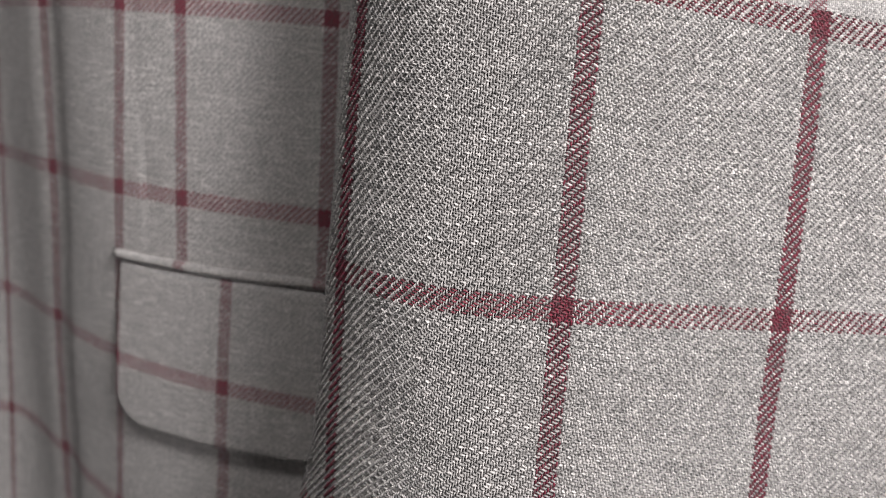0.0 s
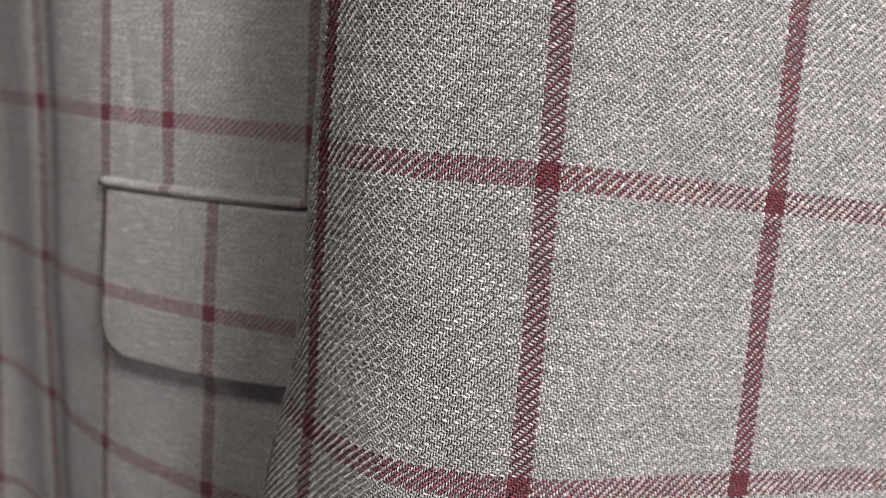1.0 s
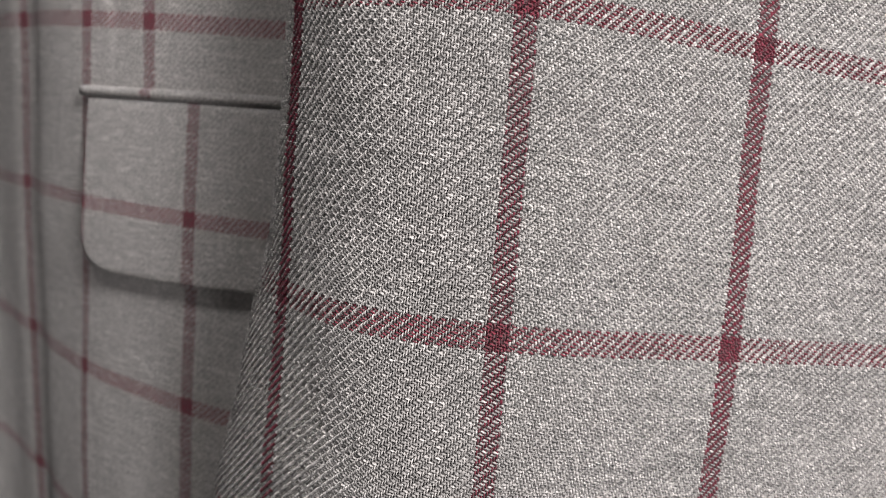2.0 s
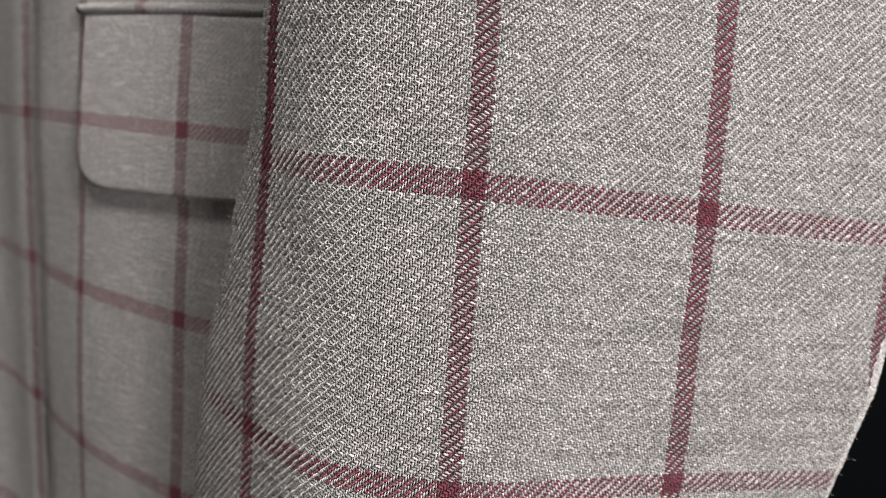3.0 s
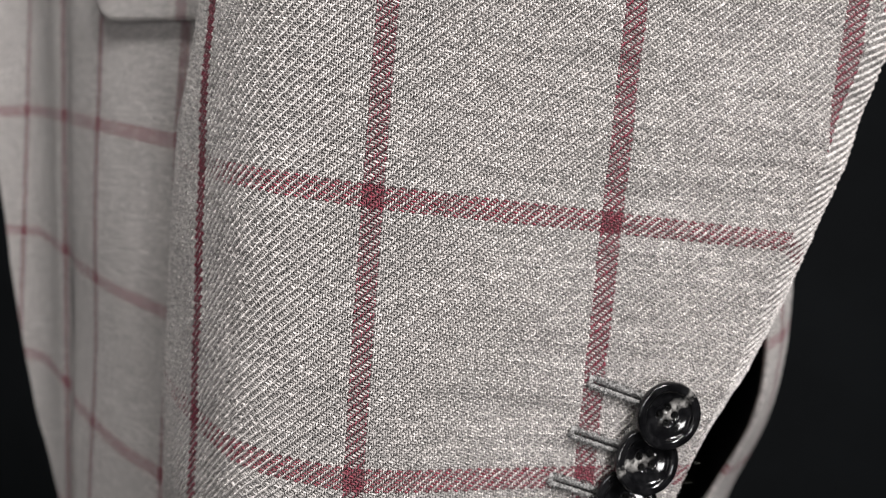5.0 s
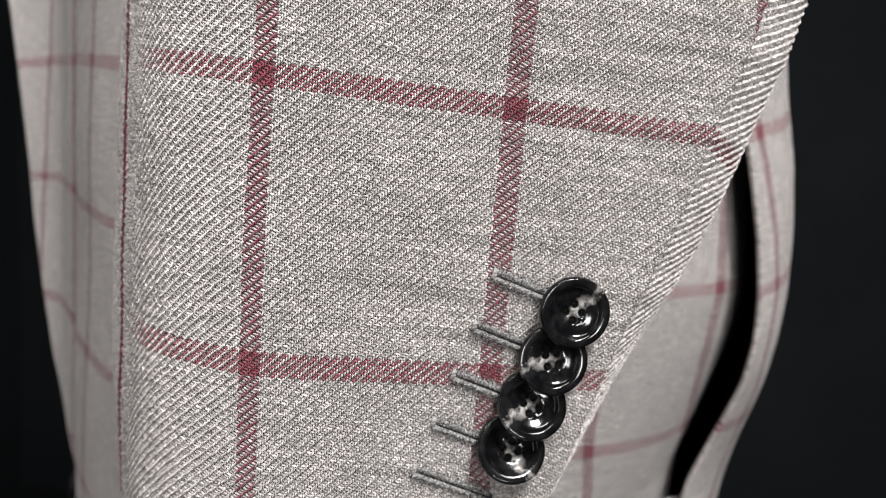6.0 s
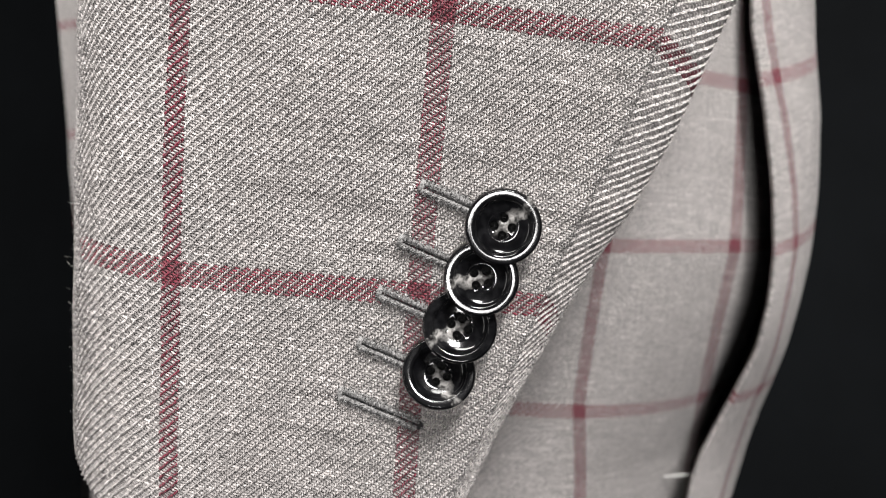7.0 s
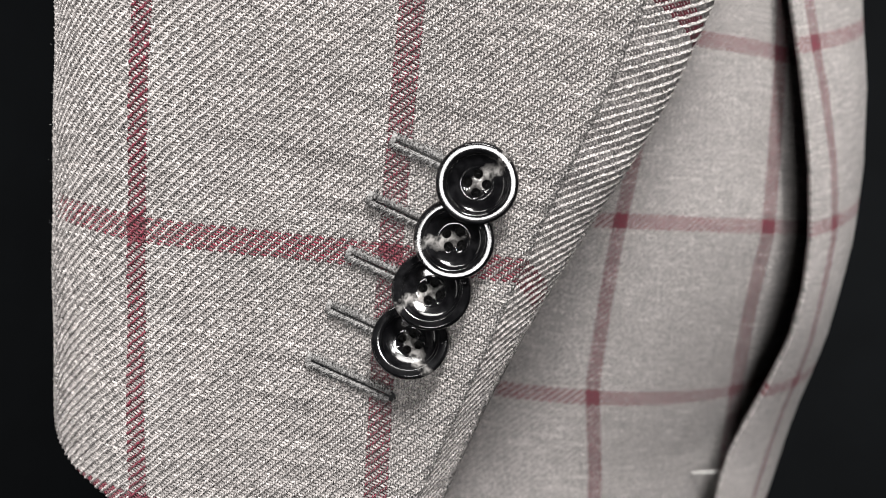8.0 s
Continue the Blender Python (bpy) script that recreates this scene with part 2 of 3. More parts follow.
def front_u(x, z):
    """One check line runs down the middle of the panel and the next beside its seam."""
    a = -0.165 + 0.09 * (z - 1.025)
    return 0.0505 * (x - a) / (seam_x(z) - 0.004 - a)


sheet("front_panel", lambda s, z: body(front_x(s, z), z, crease(front_x(s, z), z)),
      lambda s, z: (front_u(front_x(s, z), z), grain(front_x(s, z), z)), span(0, 1, 60), span(0.70, 1.16, 64), jacket, 0.003, rim=False)


# above the pocket a dart takes in the cloth
def up_z(t, x):
    return between(t, pocket_z(x), 1.16)


def pucker(x, z):
    return dip(x, DART, 0.0016, 0.0002) + 0.0004 * noise.noise((x * 260, z * 35, 3.0)) * math.exp(-((x - DART) / 0.014) ** 2)


def dart_x(s, z):
    return between(s, seam_x(z), DART)


sheet("dart_panel", lambda s, t: body(dart_x(s, up_z(t, -0.1)), up_z(t, dart_x(s, 1.0)), crease(dart_x(s, up_z(t, -0.1)), up_z(t, -0.1)) + pucker(dart_x(s, up_z(t, -0.1)), up_z(t, -0.1))),
      lambda s, t: ((dart_x(s, up_z(t, -0.1)) - col_a(up_z(t, -0.1))) * 1.17, grain(dart_x(s, 1.0), up_z(t, dart_x(s, 1.0)))), span(0, 1, 50), span(0, 1, 40), jacket, rim=False)
sheet("side_panel_upper", lambda x, t: body(x, up_z(t, x), pucker(x, up_z(t, x))),
      lambda x, t: ((x + 0.0765 - 0.06 * (up_z(t, x) - 1.01)) * 0.0505 / 0.0435, grain(x, up_z(t, x))), span(DART, 0.118, 110), span(0, 1, 40), jacket, rim=False)

# the side panel under the pocket runs back to the vent, where it rolls inwards
VENT_Z = (0.69, 0.74, 0.752, 0.762, 0.777, 0.791, 0.803, 0.820, 0.836, 0.857, 0.882, 0.906, 1.0, 1.17)
VENT_X = (0.092, 0.102, 0.1036, 0.1062, 0.1122, 0.1178, 0.1222, 0.1252, 0.1256, 0.1238, 0.1196, 0.1145, 0.108, 0.105)
TURN_X = (0.105, 0.1165, 0.119, 0.121, 0.1245, 0.1285, 0.1315, 0.1345, 0.1368, 0.1377, 0.1367, 0.1335, 0.127, 0.123)


def vent_x(z):
    return float(np.interp(z, VENT_Z, VENT_X))


def low_x(s, z):
    return between(s, seam_x(z), vent_x(z) + 0.010)


def low_z(t, x):
    return between(t, 0.70, pocket_z(x))


def low_off(x, z):
    return crease(x, z) + 0.0014 * noise.noise((x * 22, z * 16, 4.0)) * smooth(0.0, 0.03, pocket_z(x) - z)


def low_place(x, z):
    """The hind edge sinks behind the back panel."""
    roll = smooth(vent_x(z) - 0.014, vent_x(z) + 0.010, x)
    wide = smooth(0.90, 0.85, z) * (0.4 + 0.6 * smooth(0.755, 0.80, z))
    return body(x, z, low_off(x, z)) + Vector((0, 0.006 * roll + 0.034 * roll * roll * wide, 0))


def col_q(z):
    return float(np.interp(z, (0.75, 0.783, 0.835, 0.888, 0.95), (0.100, 0.1044, 0.1127, 0.1124, 0.110)))


def low_u(x, z):
    p = 0.0706 + 0.13 * max(0.0, z - 0.789)
    xs = (-0.16, col_a(z), col_b(z), 0.0, p - 0.042, p, col_q(z), 0.15)
    return float(np.interp(x, xs, (-0.08, 0.0, 0.0505, 0.13, 0.1515, 0.202, 0.2525, 0.305)))


def low_point(s, t):
    x = low_x(s, low_z(t, -0.05))
    return x, low_z(t, x)


sheet("side_panel", lambda s, t: low_place(*low_point(s, t)),
      lambda s, t: (low_u(*low_point(s, t)), grain(*low_point(s, t))), span(0, 1, 170), span(0, 1, 70), jacket, rim=False)


# the back panel stands free of the side at the vent and turns round to the back
def back_point(s, z):
    xe, xm = vent_x(z), float(np.interp(z, VENT_Z, TURN_X))
    q0 = math.asin(1 - (xm - xe) / 0.06)
    q = q0 + s * (math.pi * 0.8 - q0)
    sag = 0.026 * smooth(0.825, 0.75, z)
    w = 0.06 if q < math.pi / 2 else 0.10
    return Vector((xm - w * (1 - math.sin(q)), 0.320 + sag - 0.038 * math.cos(q) * (1.0 if q < math.pi / 2 else 2.9), z)), q


def back_uv(s, z):
    p, q = back_point(s, z)
    line = float(np.interp(z, (0.80, 0.838, 0.886, 0.95), (1.2, 1.134, 0.90, 0.75)))
    return (q - line) * 0.066, (z - 0.890) * 0.059 / 0.0525 - 0.45 * max(0.0, p.y - back_point(0.0, z)[0].y)


sheet("back_panel", lambda s, z: back_point(s, z)[0], back_uv, [k * k / 6400.0 for k in range(81)], span(0.70, 1.16, 90), jacket, 0.0022)


# pocket: a rolled jetting and a flap with rounded corners
def welt_place(x, t):
    a = t * math.pi
    return body(x, pocket_z(x) - 0.0006 - 0.0016 * math.cos(a), 0.0003 + 0.0020 * math.sin(a))


sheet("pocket_welt", welt_place, lambda x, t: ((x + 0.077) * 0.0505 / 0.0425, 0.012 + 0.006 * t), span(-0.1005, 0.03, 60), span(0, 1, 9), jacket, 0.0008)


def flap_place(s, t):
    arc = 0.13 * (1 - (1 - s)) * s
    r = 0.011
    top = pocket_z(-0.1 + arc) - 0.0026
    low = 0.9452 - 0.07 * arc
    if arc < r:
        low += r - math.sqrt(max(0.0, r * r - (r - arc) ** 2))
    z = between(t, low, top)
    x = col_a(z) + 0.0022 + arc
    drop = (top - z) / 0.055
    return body(x, z, 0.0012 + 0.0022 * math.sin(drop * 1.5))


def flap_uv(s, t):
    p = flap_place(s, t)
    return low_u(p.x, p.z), grain(p.x, p.z)


sheet("pocket_flap", flap_place, flap_uv, span(0, 1, 61), span(0, 1, 28), jacket, 0.0020)

# ---- sleeve ----
STEP = 0.0005
US = np.arange(-0.16, 0.1301, STEP)
ZERO = int(round(0.16 / STEP))


def section(w):
    """The sleeve's outline at w: a rounded fore side, a flat hind side."""
    flat = float(np.interp(w, (-0.05, 0.05, 0.10, 0.15, 0.25), (0.030, 0.028, 0.016, 0.006, 0.003)))
    k = -0.0505 - flat
    fore = float(np.interp(w, (0.07, 0.13), (-50, -59)))
    ang = np.radians(np.interp(US, (k - 0.05, k - 0.022, k, -0.0505, -0.034, -0.016, 0.003, 0.014, 0.050, 0.085, 0.13), (-190, -130, fore - 6, fore, -43, -8, 12, 21, 22, 18, 16)))
    ang = np.convolve(np.pad(ang, 8, mode="edge"), np.ones(17) / 17, mode="valid")
    x = np.concatenate([[0], np.cumsum(np.cos(ang[:-1]) * STEP)])
    y = np.concatenate([[0], np.cumsum(np.sin(ang[:-1]) * STEP)])
    return x - x[ZERO], y - y[ZERO], ang


SECTIONS = {}


def outline(u, w):
    key = round(w, 4)
    if key not in SECTIONS:
        SECTIONS[key] = section(w)
    k = min(len(US) - 2.001, max(0.0, (u - US[0]) / STEP))
    n = int(k)
    return [float(v[n] + (k - n) * (v[n + 1] - v[n])) for v in SECTIONS[key]]


AXIS = Vector((0.082, 0.0, 0.9966))
SIDE = Vector((0.9966, 0.0, -0.082))


EDGE_W = (-0.07, -0.06, -0.0147, 0.0, 0.0119, 0.0252, 0.0386, 0.0519, 0.0588, 0.075, 0.12, 0.2, 0.35)
EDGE_U = (0.052, 0.0555, 0.0705, 0.0752, 0.0788, 0.0835, 0.0883, 0.0918, 0.0934, 0.0985, 0.110, 0.122, 0.128)


def edge_u(w):
    """Where the top sleeve ends at the hind seam."""
    return float(np.interp(w, EDGE_W, EDGE_U))


def sleeve_base(w):
    return Vector((0.0073, 0.148 + 0.45 * (w - 0.11) ** 2, 0.833)) + AXIS * w


LATTICE = np.random.RandomState(7).rand(256, 256)


def drift(x, y, seed):
    """Smooth random value from -1 to 1."""
    x, y = x + 17.3 * seed, y + 9.1 * seed
    x, y = np.broadcast_arrays(np.asarray(x, float), np.asarray(y, float))
    i, j = np.floor(x).astype(int), np.floor(y).astype(int)
    f, g = x - i, y - j
    f, g = f * f * (3 - 2 * f), g * g * (3 - 2 * g)
    i, j, i1, j1 = i % 256, j % 256, (i + 1) % 256, (j + 1) % 256
    a = LATTICE[i, j] * (1 - f) + LATTICE[i1, j] * f
    b = LATTICE[i, j1] * (1 - f) + LATTICE[i1, j1] * f
    return (a * (1 - g) + b * g) * 2 - 1


def ripple(u, w):
    """Gentle hand of the hanging cloth."""
    dent = 0.0013 * np.exp(-((u - 0.077) / 0.010) ** 2 - ((w - 0.094) / 0.013) ** 2) + 0.0016 * np.exp(-((u - 0.100) / 0.005) ** 2 - ((w - 0.088) / 0.010) ** 2)
    pull = 0.00032 * drift(u * 38.0, w * 340.0 + u * 12.0, 6) * np.clip((u - 0.012) / 0.02, 0, 1) * np.clip((0.14 - w) / 0.03, 0, 1)
    return pull - dent + 0.0005 * np.sin(61 * u + 23 * w + 0.6) * np.sin(37 * w - 19 * u) + 0.00022 * np.sin(150 * w + 45 * u + 1.0) * np.sin(95 * u - 40 * w)


def sleeve(u, w, off=0.0):
    x, y, a = outline(u, w)
    off += float(ripple(u, w))
    return sleeve_base(w) + SIDE * (x + off * math.sin(a)) + Vector((0, y - off * math.cos(a), 0))


def hem(u):
    return float(np.interp(u, (-0.08, -0.045, -0.032, -0.02, 0.0, 0.02, 0.1), (-0.044, -0.046, -0.051, -0.056, -0.063, -0.067, -0.068)))


def draw_in(u, w):
    """How far the check lines sag along the sleeve."""
    fore = np.interp(w, (0.06, 0.177), (1.0, -0.2))
    hind = np.interp(w, (0.0, 0.059, 0.118), (-0.65, 0.55, 1.1))
    return 0.05 * u * np.where(u < 0, fore, hind)


def yarn(u, v):
    """Height in metres of the twill's yarns over the cloth's middle; u, v in mm."""
    U, V = u / WARP, v / WEFT
    q = np.pi / 2
    phase = np.sin((U - V - 1.5) * q)
    U, V = U - LEAN_YARN * phase, V + SLANT_YARN * phase
    i, j = np.floor(U), np.floor(V)
    s = np.mod(V - i, 4.0) - 1.0
    cu, cv = (2 * (U - i) - 1) / SLIM_YARN, (2 * (V - j) - 1) / FLAT_YARN
    fat_w = 0.40 + 0.05 * drift(i * 3.7, v * 0.12, 1) + 0.05 * drift(i * 3.7, np.floor((V - i) / 4.0) * 2.3, 5)
    fat_f = 0.36 + 0.09 * drift(u * 0.10, j * 3.7, 2)
    warp = SWING_W * np.clip(1.6 * np.cos(s * q), -1, 1) + fat_w * np.sqrt(np.maximum(1 - cu * cu, 0)) + PROUD
    warp = np.where(np.abs(cu) < 1, warp, -9.0)
    weft = SWING_F * np.clip(1.6 * np.cos((U - j - 2.0) * q), -1, 1) + fat_f * np.sqrt(np.maximum(1 - cv * cv, 0))
    return (np.maximum(warp, weft) - 0.36) * 0.00195


def woven(name, place, uv, us, ws, keep, parent, label=""):
    """Cloth whose yarns are real relief; place and uv take whole rows of u at one w."""
    pts, uvs = [], []
    for w in ws:
        a, b = uv(us, w)
        a, b = a * 1000, b * 1000
        wave = 0.13
        a2, b2 = a + wave * drift(a * 0.9, b * 0.9, 3), b + wave * drift(a * 0.9, b * 0.9, 4)
        pts.append(place(us, w, yarn(a2, b2)))
        uvs.append(np.stack([a2, b2], 1))
    pts, uvs = np.concatenate(pts), np.concatenate(uvs)
    ns, nt = len(us), len(ws)
    base = (np.arange(nt - 1)[:, None] * ns + np.arange(ns - 1)[None, :])
    mask = keep(0.5 * (us[1:] + us[:-1])[None, :], 0.5 * (ws[1:] + ws[:-1])[:, None])
    base = base[mask]
    quads = np.stack([base, base + 1, base + ns + 1, base + ns], 1)
    used = np.zeros(len(pts), bool)
    used[quads.ravel()] = True
    index = np.cumsum(used) - 1
    quads, pts, uvs = index[quads], pts[used], uvs[used]
    mesh = bpy.data.meshes.new(name)
    mesh.vertices.add(len(pts))
    mesh.vertices.foreach_set("co", pts.astype(np.float32).ravel())
    mesh.loops.add(quads.size)
    mesh.loops.foreach_set("vertex_index", quads.astype(np.int32).ravel())
    mesh.polygons.add(len(quads))
    mesh.polygons.foreach_set("loop_start", np.arange(0, quads.size, 4, dtype=np.int32))
    mesh.update(calc_edges=True)
    layer = mesh.uv_layers.new(name="weave")
    layer.data.foreach_set("uv", uvs[quads.ravel()].astype(np.float32).ravel())
    mesh.polygons.foreach_set("use_smooth", np.ones(len(quads), bool))
    return part(name, mesh, WOVEN, parent, label, False)


def outline_row(us, w):
    x, y, a = section(w)
    return np.interp(us, US, x), np.interp(us, US, y), np.interp(us, US, a)


def hem_row(us):
    return np.interp(us, (-0.08, -0.045, -0.032, -0.02, 0.0, 0.02, 0.1), (-0.044, -0.046, -0.051, -0.056, -0.063, -0.067, -0.068))


def top_row(us, w, rise):
    """Points of the top sleeve; its edges turn under."""
    e, h = edge_u(w), hem_row(us)
    u = np.minimum(us, e)
    x, y, a = outline_row(u, w)
    near = np.clip((e - u) / 0.0014, 0, 1)
    low = np.clip((w - h) / 0.0016, 0, 1)
    turn = 0.0016 * (1 - np.sqrt(1 - (1 - near) ** 2)) + 0.0016 * (1 - np.sqrt(1 - (1 - low) ** 2))
    off = ripple(u, w) + rise + 0.0006 * np.clip((u - e + 0.006) / 0.004, 0, 1) - turn
    px, py = x + off * np.sin(a), y - off * np.cos(a)
    b = sleeve_base(w)
    return np.stack([b.x + SIDE.x * px, b.y + py, b.z + SIDE.z * px], 1)


TOP = 0.236
GRID, ROW = 0.000172, 0.000222
woven("top_sleeve", top_row, lambda u, w: (u, w + draw_in(u, w)), np.arange(-0.088, 0.127, GRID), np.arange(-0.068, TOP, ROW),
      lambda u, w: (u < np.interp(w, EDGE_W, EDGE_U) + GRID) & (w > hem_row(u) - ROW) & (u < np.interp(w, (0.10, 0.13, 0.15), (0.14, 0.112, 0.098)))
      & (u > np.interp(w, (0.05, 0.12, 0.18), (-0.086, -0.074, -0.064))), jacket)


# the rest of the sleeve, with its black lining inside, closes the tube
def inner_point(s, t):
    w = between(t, hem(between(s, -0.13, 0.06)) + 0.0015, 0.32)
    return between(s, -0.13, edge_u(w) - 0.0012), w


def inner_place(s, t):
    u, w = inner_point(s, t)
    return sleeve(u, w, -0.0011)


sheet("sleeve_back", inner_place, lambda s, t: tuple(float(v) for v in (inner_point(s, t)[0], inner_point(s, t)[1] + draw_in(*inner_point(s, t)))), span(0, 1, 120), span(0, 1, 100), jacket, 0.0008)

SS = np.arange(0, 0.1501, STEP)
UA = np.radians(np.interp(SS, (0.0, 0.006, 0.011, 0.015, 0.020, 0.03, 0.05, 0.15), (48, 52, 66, 92, 128, 170, 186, 188)))
UX = np.concatenate([[0], np.cumsum(np.cos(UA[:-1]) * STEP)])
UY = np.concatenate([[0], np.cumsum(np.sin(UA[:-1]) * STEP)])


def under_row(ss, w, rise):
    root = sleeve(edge_u(w) - 0.0005, w, -0.0011)
    k = float(np.interp(w, (-0.07, -0.028, -0.0147, -0.0014, 0.0119, 0.0252, 0.0519, 0.08), (0.08, 0.12, 0.22, 0.40, 0.66, 0.94, 1.14, 1.25)))
    deep = min(1.15, 0.62 + 0.72 * math.sqrt(k))
    a = np.interp(ss, SS, UA)
    px, py = np.interp(ss, SS, UX) * k + rise * np.sin(a), np.interp(ss, SS, UY) * deep - rise * np.cos(a)
    return np.stack([root.x + SIDE.x * px, root.y + py, root.z + SIDE.z * px], 1)


def under_uv(ss, w):
    return 0.010 + ss + 0.0 * w, w + draw_in(edge_u(w), w) + 0.45 * ss


woven("under_sleeve", under_row, under_uv, np.arange(0.0, 0.026, GRID), np.arange(-0.068, 0.135, ROW), lambda s, w: (s > -1) & (w > -1), jacket)
sheet("under_sleeve_inner", lambda s, w: Vector(under_row(np.array([s]), w, np.array([0.0]))[0]), lambda s, w: tuple(float(np.ravel(v)[0]) for v in under_uv(s, w)),
      span(0.025, 0.10, 40), span(-0.068, 0.32, 80), jacket, 0.0012)


# ---- cuff buttons and buttonholes ----
def frame_at(u, w, along):
    """A pose on the sleeve: x runs along the given (du, dw), z stands off the cloth."""
    p = sleeve(u, w)
    a = (sleeve(u + along[0] * 1e-3, w + along[1] * 1e-3) - p).normalized()
    n = (sleeve(u + 1e-3, w) - p).cross(sleeve(u, w + 1e-3) - p).normalized()
    b = n.cross(a)
    a = b.cross(n)
    return Matrix(((a.x, b.x, n.x, p.x), (a.y, b.y, n.y, p.y), (a.z, b.z, n.z, p.z), (0, 0, 0, 1)))


def button_mesh():
    bm = bmesh.new()
    mm = 0.001
    prof = [(3.0, -1.45), (5.0, -1.4), (6.3, -1.0), (7.1, -0.3), (7.42, 0.2), (7.5, 0.6), (7.44, 0.98), (7.3, 1.30), (7.14, 1.49), (7.02, 1.547), (6.90, 1.556), (6.78, 1.562), (6.68, 1.5655), (6.58, 1.5672), (6.48, 1.5675), (6.38, 1.5665), (6.27, 1.563), (6.15, 1.555), (6.02, 1.54), (5.90, 1.52), (5.76, 1.475),
            (5.5, 1.28), (5.36, 1.02), (5.22, 0.78), (5.0, 0.60), (4.7, 0.46), (4.35, 0.33), (4.0, 0.23), (3.65, 0.15), (3.3, 0.07), (3.1, 0.02), (2.95, 0.0)]
    rings = lathe(bm, [(r * mm, z * mm) for r, z in prof], 72)
    edges = set()

    def loop_edges(ring):
        return [bm.edges.get((ring[k], ring[(k + 1) % len(ring)])) or bm.edges.new((ring[k], ring[(k + 1) % len(ring)])) for k in range(len(ring))]

    edges.update(loop_edges(rings[-1]))
    holes = []
    for q in range(4):
        a = math.radians(35 + 90 * q)
        cx, cy = 1.72 * mm * math.cos(a), 1.72 * mm * math.sin(a)
        ring = [bm.verts.new((cx + 0.88 * mm * math.cos(2 * math.pi * k / 18), cy + 0.88 * mm * math.sin(2 * math.pi * k / 18), 0)) for k in range(18)]
        edges.update(loop_edges(ring))
        holes.append((ring, cx, cy))
    bmesh.ops.triangle_fill(bm, use_beauty=True, edges=list(edges))
    for ring, cx, cy in holes:
        low = [bm.verts.new((v.co.x, v.co.y, -1.3 * mm)) for v in ring]
        for k in range(18):
            bm.faces.new((ring[k], ring[(k + 1) % 18], low[(k + 1) % 18], low[k])).material_index = 1
        bm.faces.new(low).material_index = 1
    bm.faces.new(rings[0][::-1])
    bmesh.ops.recalc_face_normals(bm, faces=bm.faces[:])
    return from_bm("button", bm)


def thread_mesh():
    """Sewing cotton crossed through the four holes, and the shank behind."""
    bm = bmesh.new()
    mm = 0.001
    for q in range(4):
        a = math.radians(35 + 90 * q)
        for d in (-0.22, 0.0, 0.22):
            c = Vector((1.72 * mm * math.cos(a), 1.72 * mm * math.sin(a), 0)) + Vector((-math.sin(a), math.cos(a), 0)) * d * mm
            tube(bm, [c + Vector((0, 0, -0.9 * mm)), c + Vector((0, 0, -0.35 * mm))], 0.13 * mm, 6)
    for k in range(10):
        a = 2 * math.pi * k / 10
        tube(bm, [Vector((0.9 * mm * math.cos(a), 0.9 * mm * math.sin(a), -4.2 * mm)), Vector((1.1 * mm * math.cos(a), 1.1 * mm * math.sin(a), -1.3 * mm))], 0.35 * mm, 6)
    return from_bm("button_thread", bm)


BUTTON, COTTON = button_mesh(), thread_mesh()
BUTTONS = [  # u, w, lift, tip up, tip sideways, turn of the streak
    (0.0660, 0.0180, 0.0052, 4, 0, 55),
    (0.0627, 0.0073, 0.0042, 11, 0, 205),
    (0.0594, -0.0034, 0.0037, 19, 0, 222),
    (0.0561, -0.0141, 0.0032, 23, 0, -48),
]
for u, w, lift, tip, lean, turn in BUTTONS:
    m = frame_at(u, w, (1, 0)) @ pose(0, 0, lift, -tip, lean, 0) @ pose(0, 0, 0, 0, 0, turn)
    ob = part("sleeve_button", BUTTON, None, jacket, "polished black horn cuff button with a milky streak")
    ob.matrix_world = m
    th = part("button_thread", COTTON, None, ob, "dark sewing thread")
BUTTON.materials.append(HORN)
BUTTON.materials.append(DARK_THREAD)
COTTON.materials.append(DARK_THREAD)


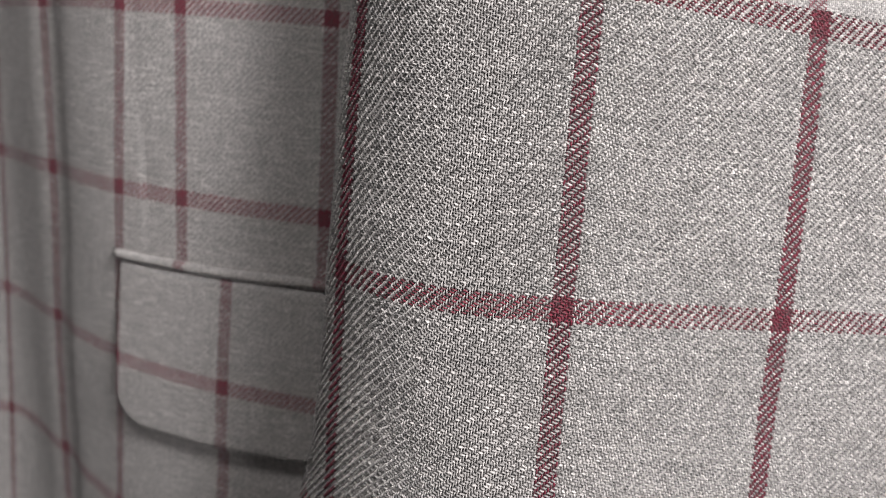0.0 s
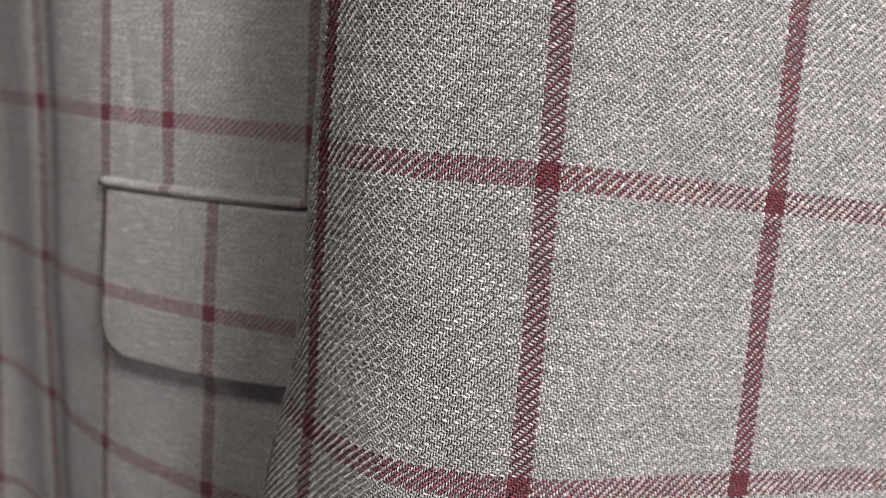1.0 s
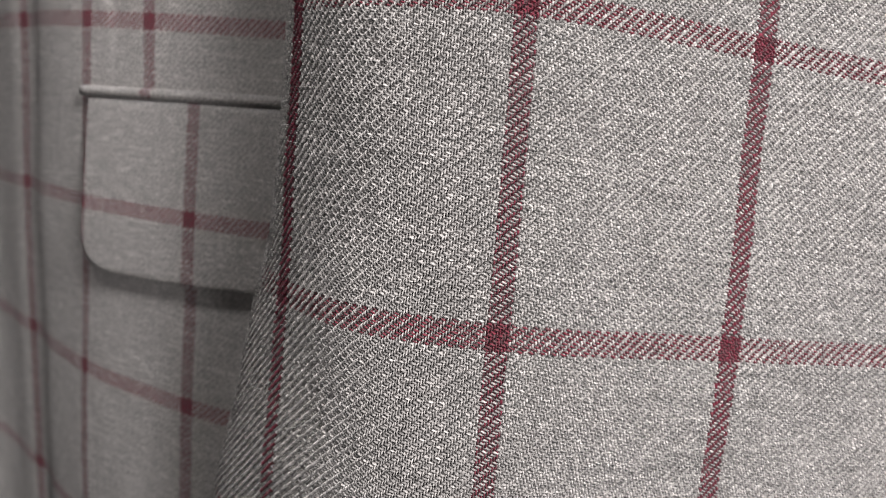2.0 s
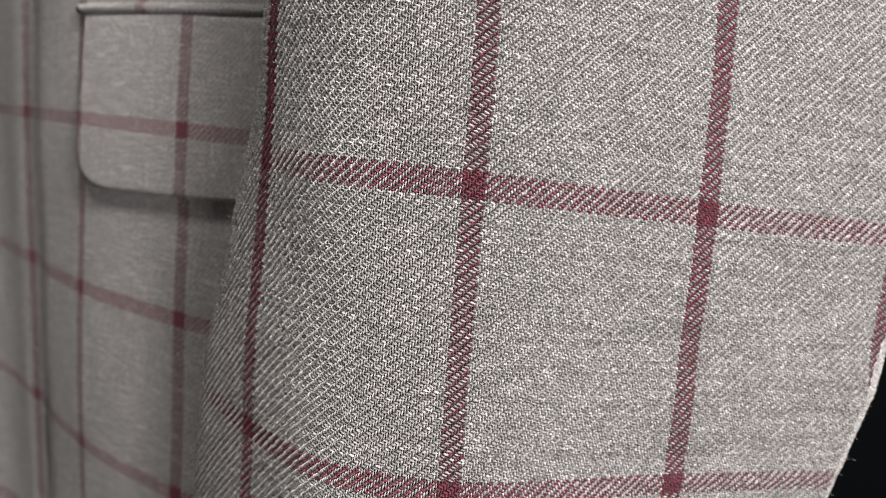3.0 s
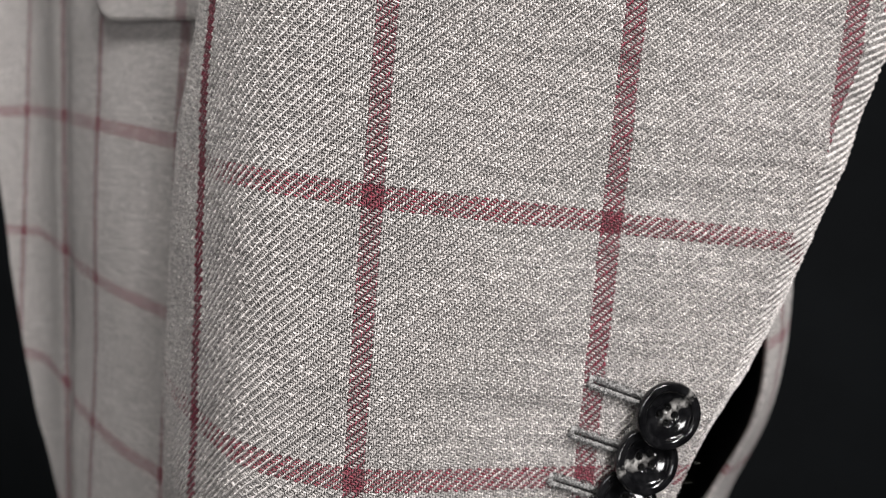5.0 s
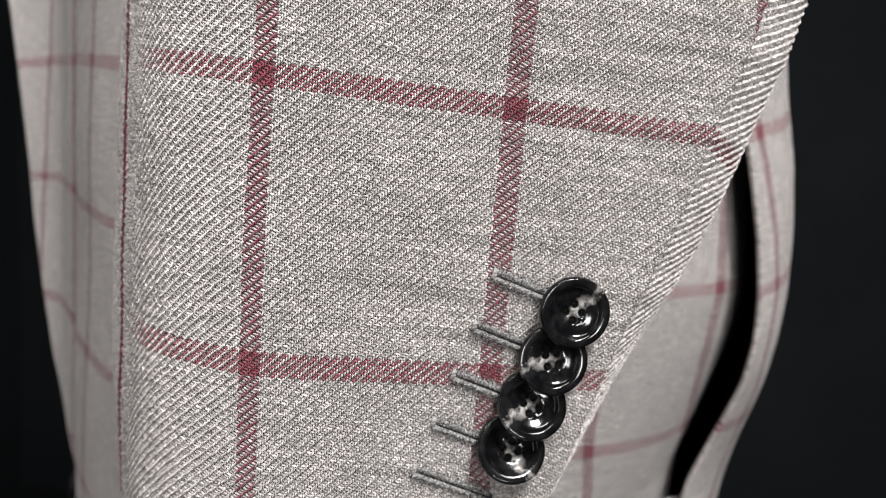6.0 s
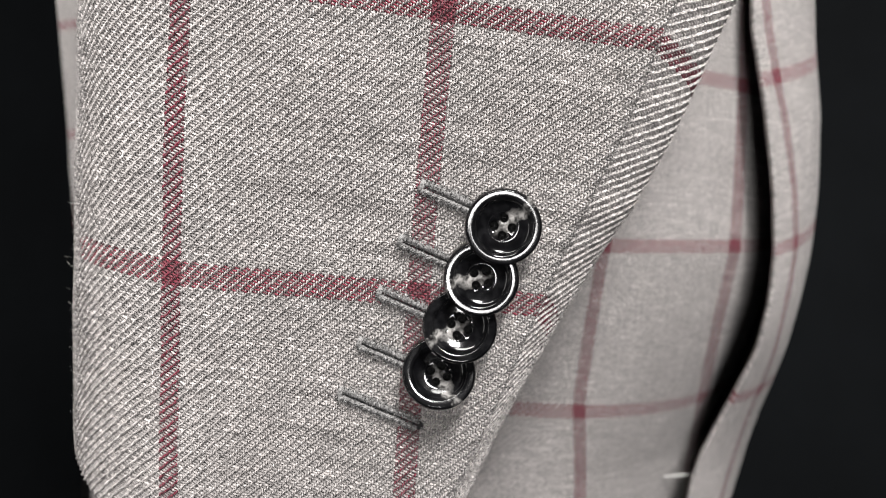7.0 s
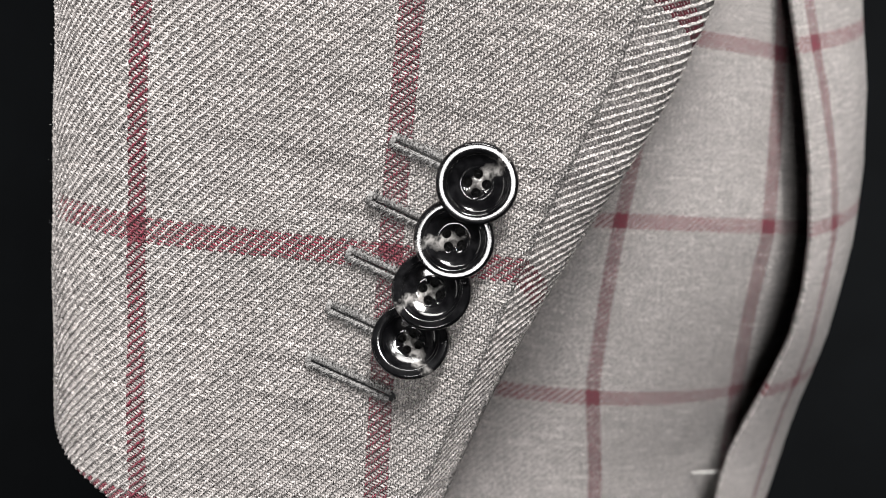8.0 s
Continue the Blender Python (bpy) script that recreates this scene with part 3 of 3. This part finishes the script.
def buttonhole_mesh(seed, length):
    """Two ridges of close purl stitches either side of a slit, with a bar at one end."""
    rnd = random.Random(seed)
    bm = bmesh.new()
    mm = 0.001
    for side in (-1, 1):
        k = 0.0
        while k < length:
            y0, y1 = side * 0.24 * mm, side * (1.62 + rnd.uniform(-0.3, 0.25)) * mm
            j = rnd.uniform(-0.15, 0.15) * mm
            tube(bm, [Vector((k + j, y0, 0.05 * mm)), Vector((k + j, 0.6 * y0 + 0.4 * y1, (0.62 + rnd.uniform(-0.2, 0.15)) * mm)), Vector((k - 0.12 * mm - j, 0.2 * y0 + 0.8 * y1, (0.42 + rnd.uniform(-0.15, 0.15)) * mm)),
                      Vector((k - 0.15 * mm + j, y1, 0.02 * mm))], rnd.uniform(0.19, 0.27) * mm, 5)
            for h in range(4):
                p = Vector((k, rnd.uniform(0.4, 1.0) * y1, 0.4 * mm))
                e = Vector((rnd.uniform(-1, 1), side * rnd.uniform(-0.2, 1.2), rnd.uniform(0.1, 0.9))) * 1.0 * mm
                tube(bm, [p, p + e * 0.6, p + e + Vector((rnd.uniform(-0.3, 0.3), rnd.uniform(-0.3, 0.3), 0)) * mm], 0.03 * mm, 3)
            k += rnd.uniform(0.46, 0.66) * mm
        tube(bm, [Vector((length * q / 8, side * (0.40 + 0.1 * rnd.random()) * mm, (0.40 + 0.12 * rnd.random()) * mm)) for q in range(9)], 0.17 * mm, 6)
        for turn in (0.0, math.pi):
            rope = []
            for q in range(97):
                a = turn + side * q * length / 96 / (1.05 * mm) * 2 * math.pi
                thick = 0.32 + 0.09 * math.sin(q * 0.9 + seed)
                rope.append(Vector((length * q / 96, side * (0.86 + rnd.uniform(-0.09, 0.09)) * mm + thick * mm * math.cos(a), 0.42 * mm + thick * mm * math.sin(a))))
            tube(bm, rope, 0.21 * mm, 6)
    for q in range(6):
        x = -0.1 * mm - q * 0.14 * mm
        tube(bm, [Vector((x, -1.3 * mm, 0)), Vector((x + 0.1 * mm, 0, 0.5 * mm)), Vector((x, 1.3 * mm, 0))], 0.2 * mm, 5)
    return from_bm("buttonhole", bm)


def slit_mesh(length, eye):
    bm = bmesh.new()
    mm = 0.001
    n = 30
    pts = []
    reach = length + (1.3 * mm if eye else 0.0)
    for k in range(n):
        x = reach * k / (n - 1)
        ring = max(0.0, 1 - ((x - length - 0.2 * mm) / (1.1 * mm)) ** 2)
        pts.append((x, max(0.09 * mm if x < length else 0.02 * mm, 1.0 * mm * math.sqrt(ring) if eye else 0.0)))
    top = [bm.verts.new((x, h, 0.30 * mm)) for x, h in pts]
    low = [bm.verts.new((x, -h, 0.30 * mm)) for x, h in pts]
    for k in range(n - 1):
        bm.faces.new((low[k], low[k + 1], top[k + 1], top[k]))
    return from_bm("slit", bm)


for k in range(5):
    u0, w0 = 0.0497 - 0.0034 * k, 0.0235 - 0.0111 * k
    m = frame_at(u0 + 0.0085, w0 - 0.0027, (0.955, -0.297)) @ pose(-0.0088, 0, 0.0005)
    ob = part("buttonhole", buttonhole_mesh(11 + k, 0.0172), TWIST, jacket, "hand-sewn buttonhole in grey twist")
    ob.matrix_world = m
    part("slit", slit_mesh(0.0172, k == 4), LINING, ob, "dark slit")

# ---- what holds the jacket up ----
stand = new("display_stand")
stand.location = (-0.01, 0.40, 0.0)
tagged(stand, "dark steel display stand standing under the jacket", "stand")
STEEL = plain("black_steel", rgb(0.012, 0.012, 0.013), rgb(0.02, 0.02, 0.021), 0.45, 30)
bm = bmesh.new()
lathe(bm, [(0.0005, 0.0), (0.15, 0.0), (0.155, 0.006), (0.15, 0.014), (0.02, 0.020), (0.0005, 0.021)], 48)
part("base_plate", from_bm("base_plate", bm), STEEL, stand)
bm = bmesh.new()
tube(bm, [Vector((0, 0, 0.015)), Vector((0, 0, 0.6)), Vector((0, 0, 1.09))], 0.012, 16)
part("pole", from_bm("pole", bm), STEEL, stand)
bm = bmesh.new()
tube(bm, [Vector((0, -0.1705, 1.09)), Vector((0, -0.08, 1.094)), Vector((0, 0.06, 1.09))], 0.010, 12)
part("cross_bar", from_bm("cross_bar", bm), STEEL, stand)

# ---- loose ends: fibres standing off the cloth, and the tacking left in the vent ----
rnd = random.Random(5)
bm = bmesh.new()
for k in range(420):
    if k < 260:
        w = rnd.uniform(-0.045, 0.22)
        u = rnd.uniform(-0.075, -0.035)
        p, q = sleeve(u, w, 0.0002), sleeve(u, w, 0.0014)
    else:
        w = rnd.uniform(-0.04, 0.11)
        u = edge_u(w) - rnd.uniform(0.0, 0.002)
        p, q = sleeve(u, w, 0.0002), sleeve(u, w, 0.001) + Vector((0.0008, 0.0004, 0))
    out = (q - p).normalized()
    side = Vector((rnd.uniform(-1, 1), rnd.uniform(-1, 1), rnd.uniform(-1, 1)))
    n = rnd.uniform(0.0007, 0.0022)
    tube(bm, [p, p + out * n * 0.5 + side * n * 0.15, p + out * n * 0.8 + side * n * 0.6], 0.000016, 3)
part("fuzz", from_bm("fuzz", bm), WHITE_THREAD, jacket, "fine loose wool fibres")["kind"] = "stuff"

bm = bmesh.new()
a, b = Vector((0.0927, 0.3277, 0.7497)), Vector((0.1056, 0.3330, 0.7516))
tube(bm, [a, a * 0.6 + b * 0.4 + Vector((0, -0.0012, 0.0003)), b], 0.0004, 6)
c, d = Vector((0.1093, 0.3275, 0.7543)), Vector((0.1064, 0.3321, 0.7412))
tube(bm, [c, (c + d) / 2 + Vector((0.0004, -0.0006, 0)), d], 0.0003, 6)
part("tacking_stitch", from_bm("tacking_stitch", bm), WHITE_THREAD, jacket, "white tacking thread left across the vent")
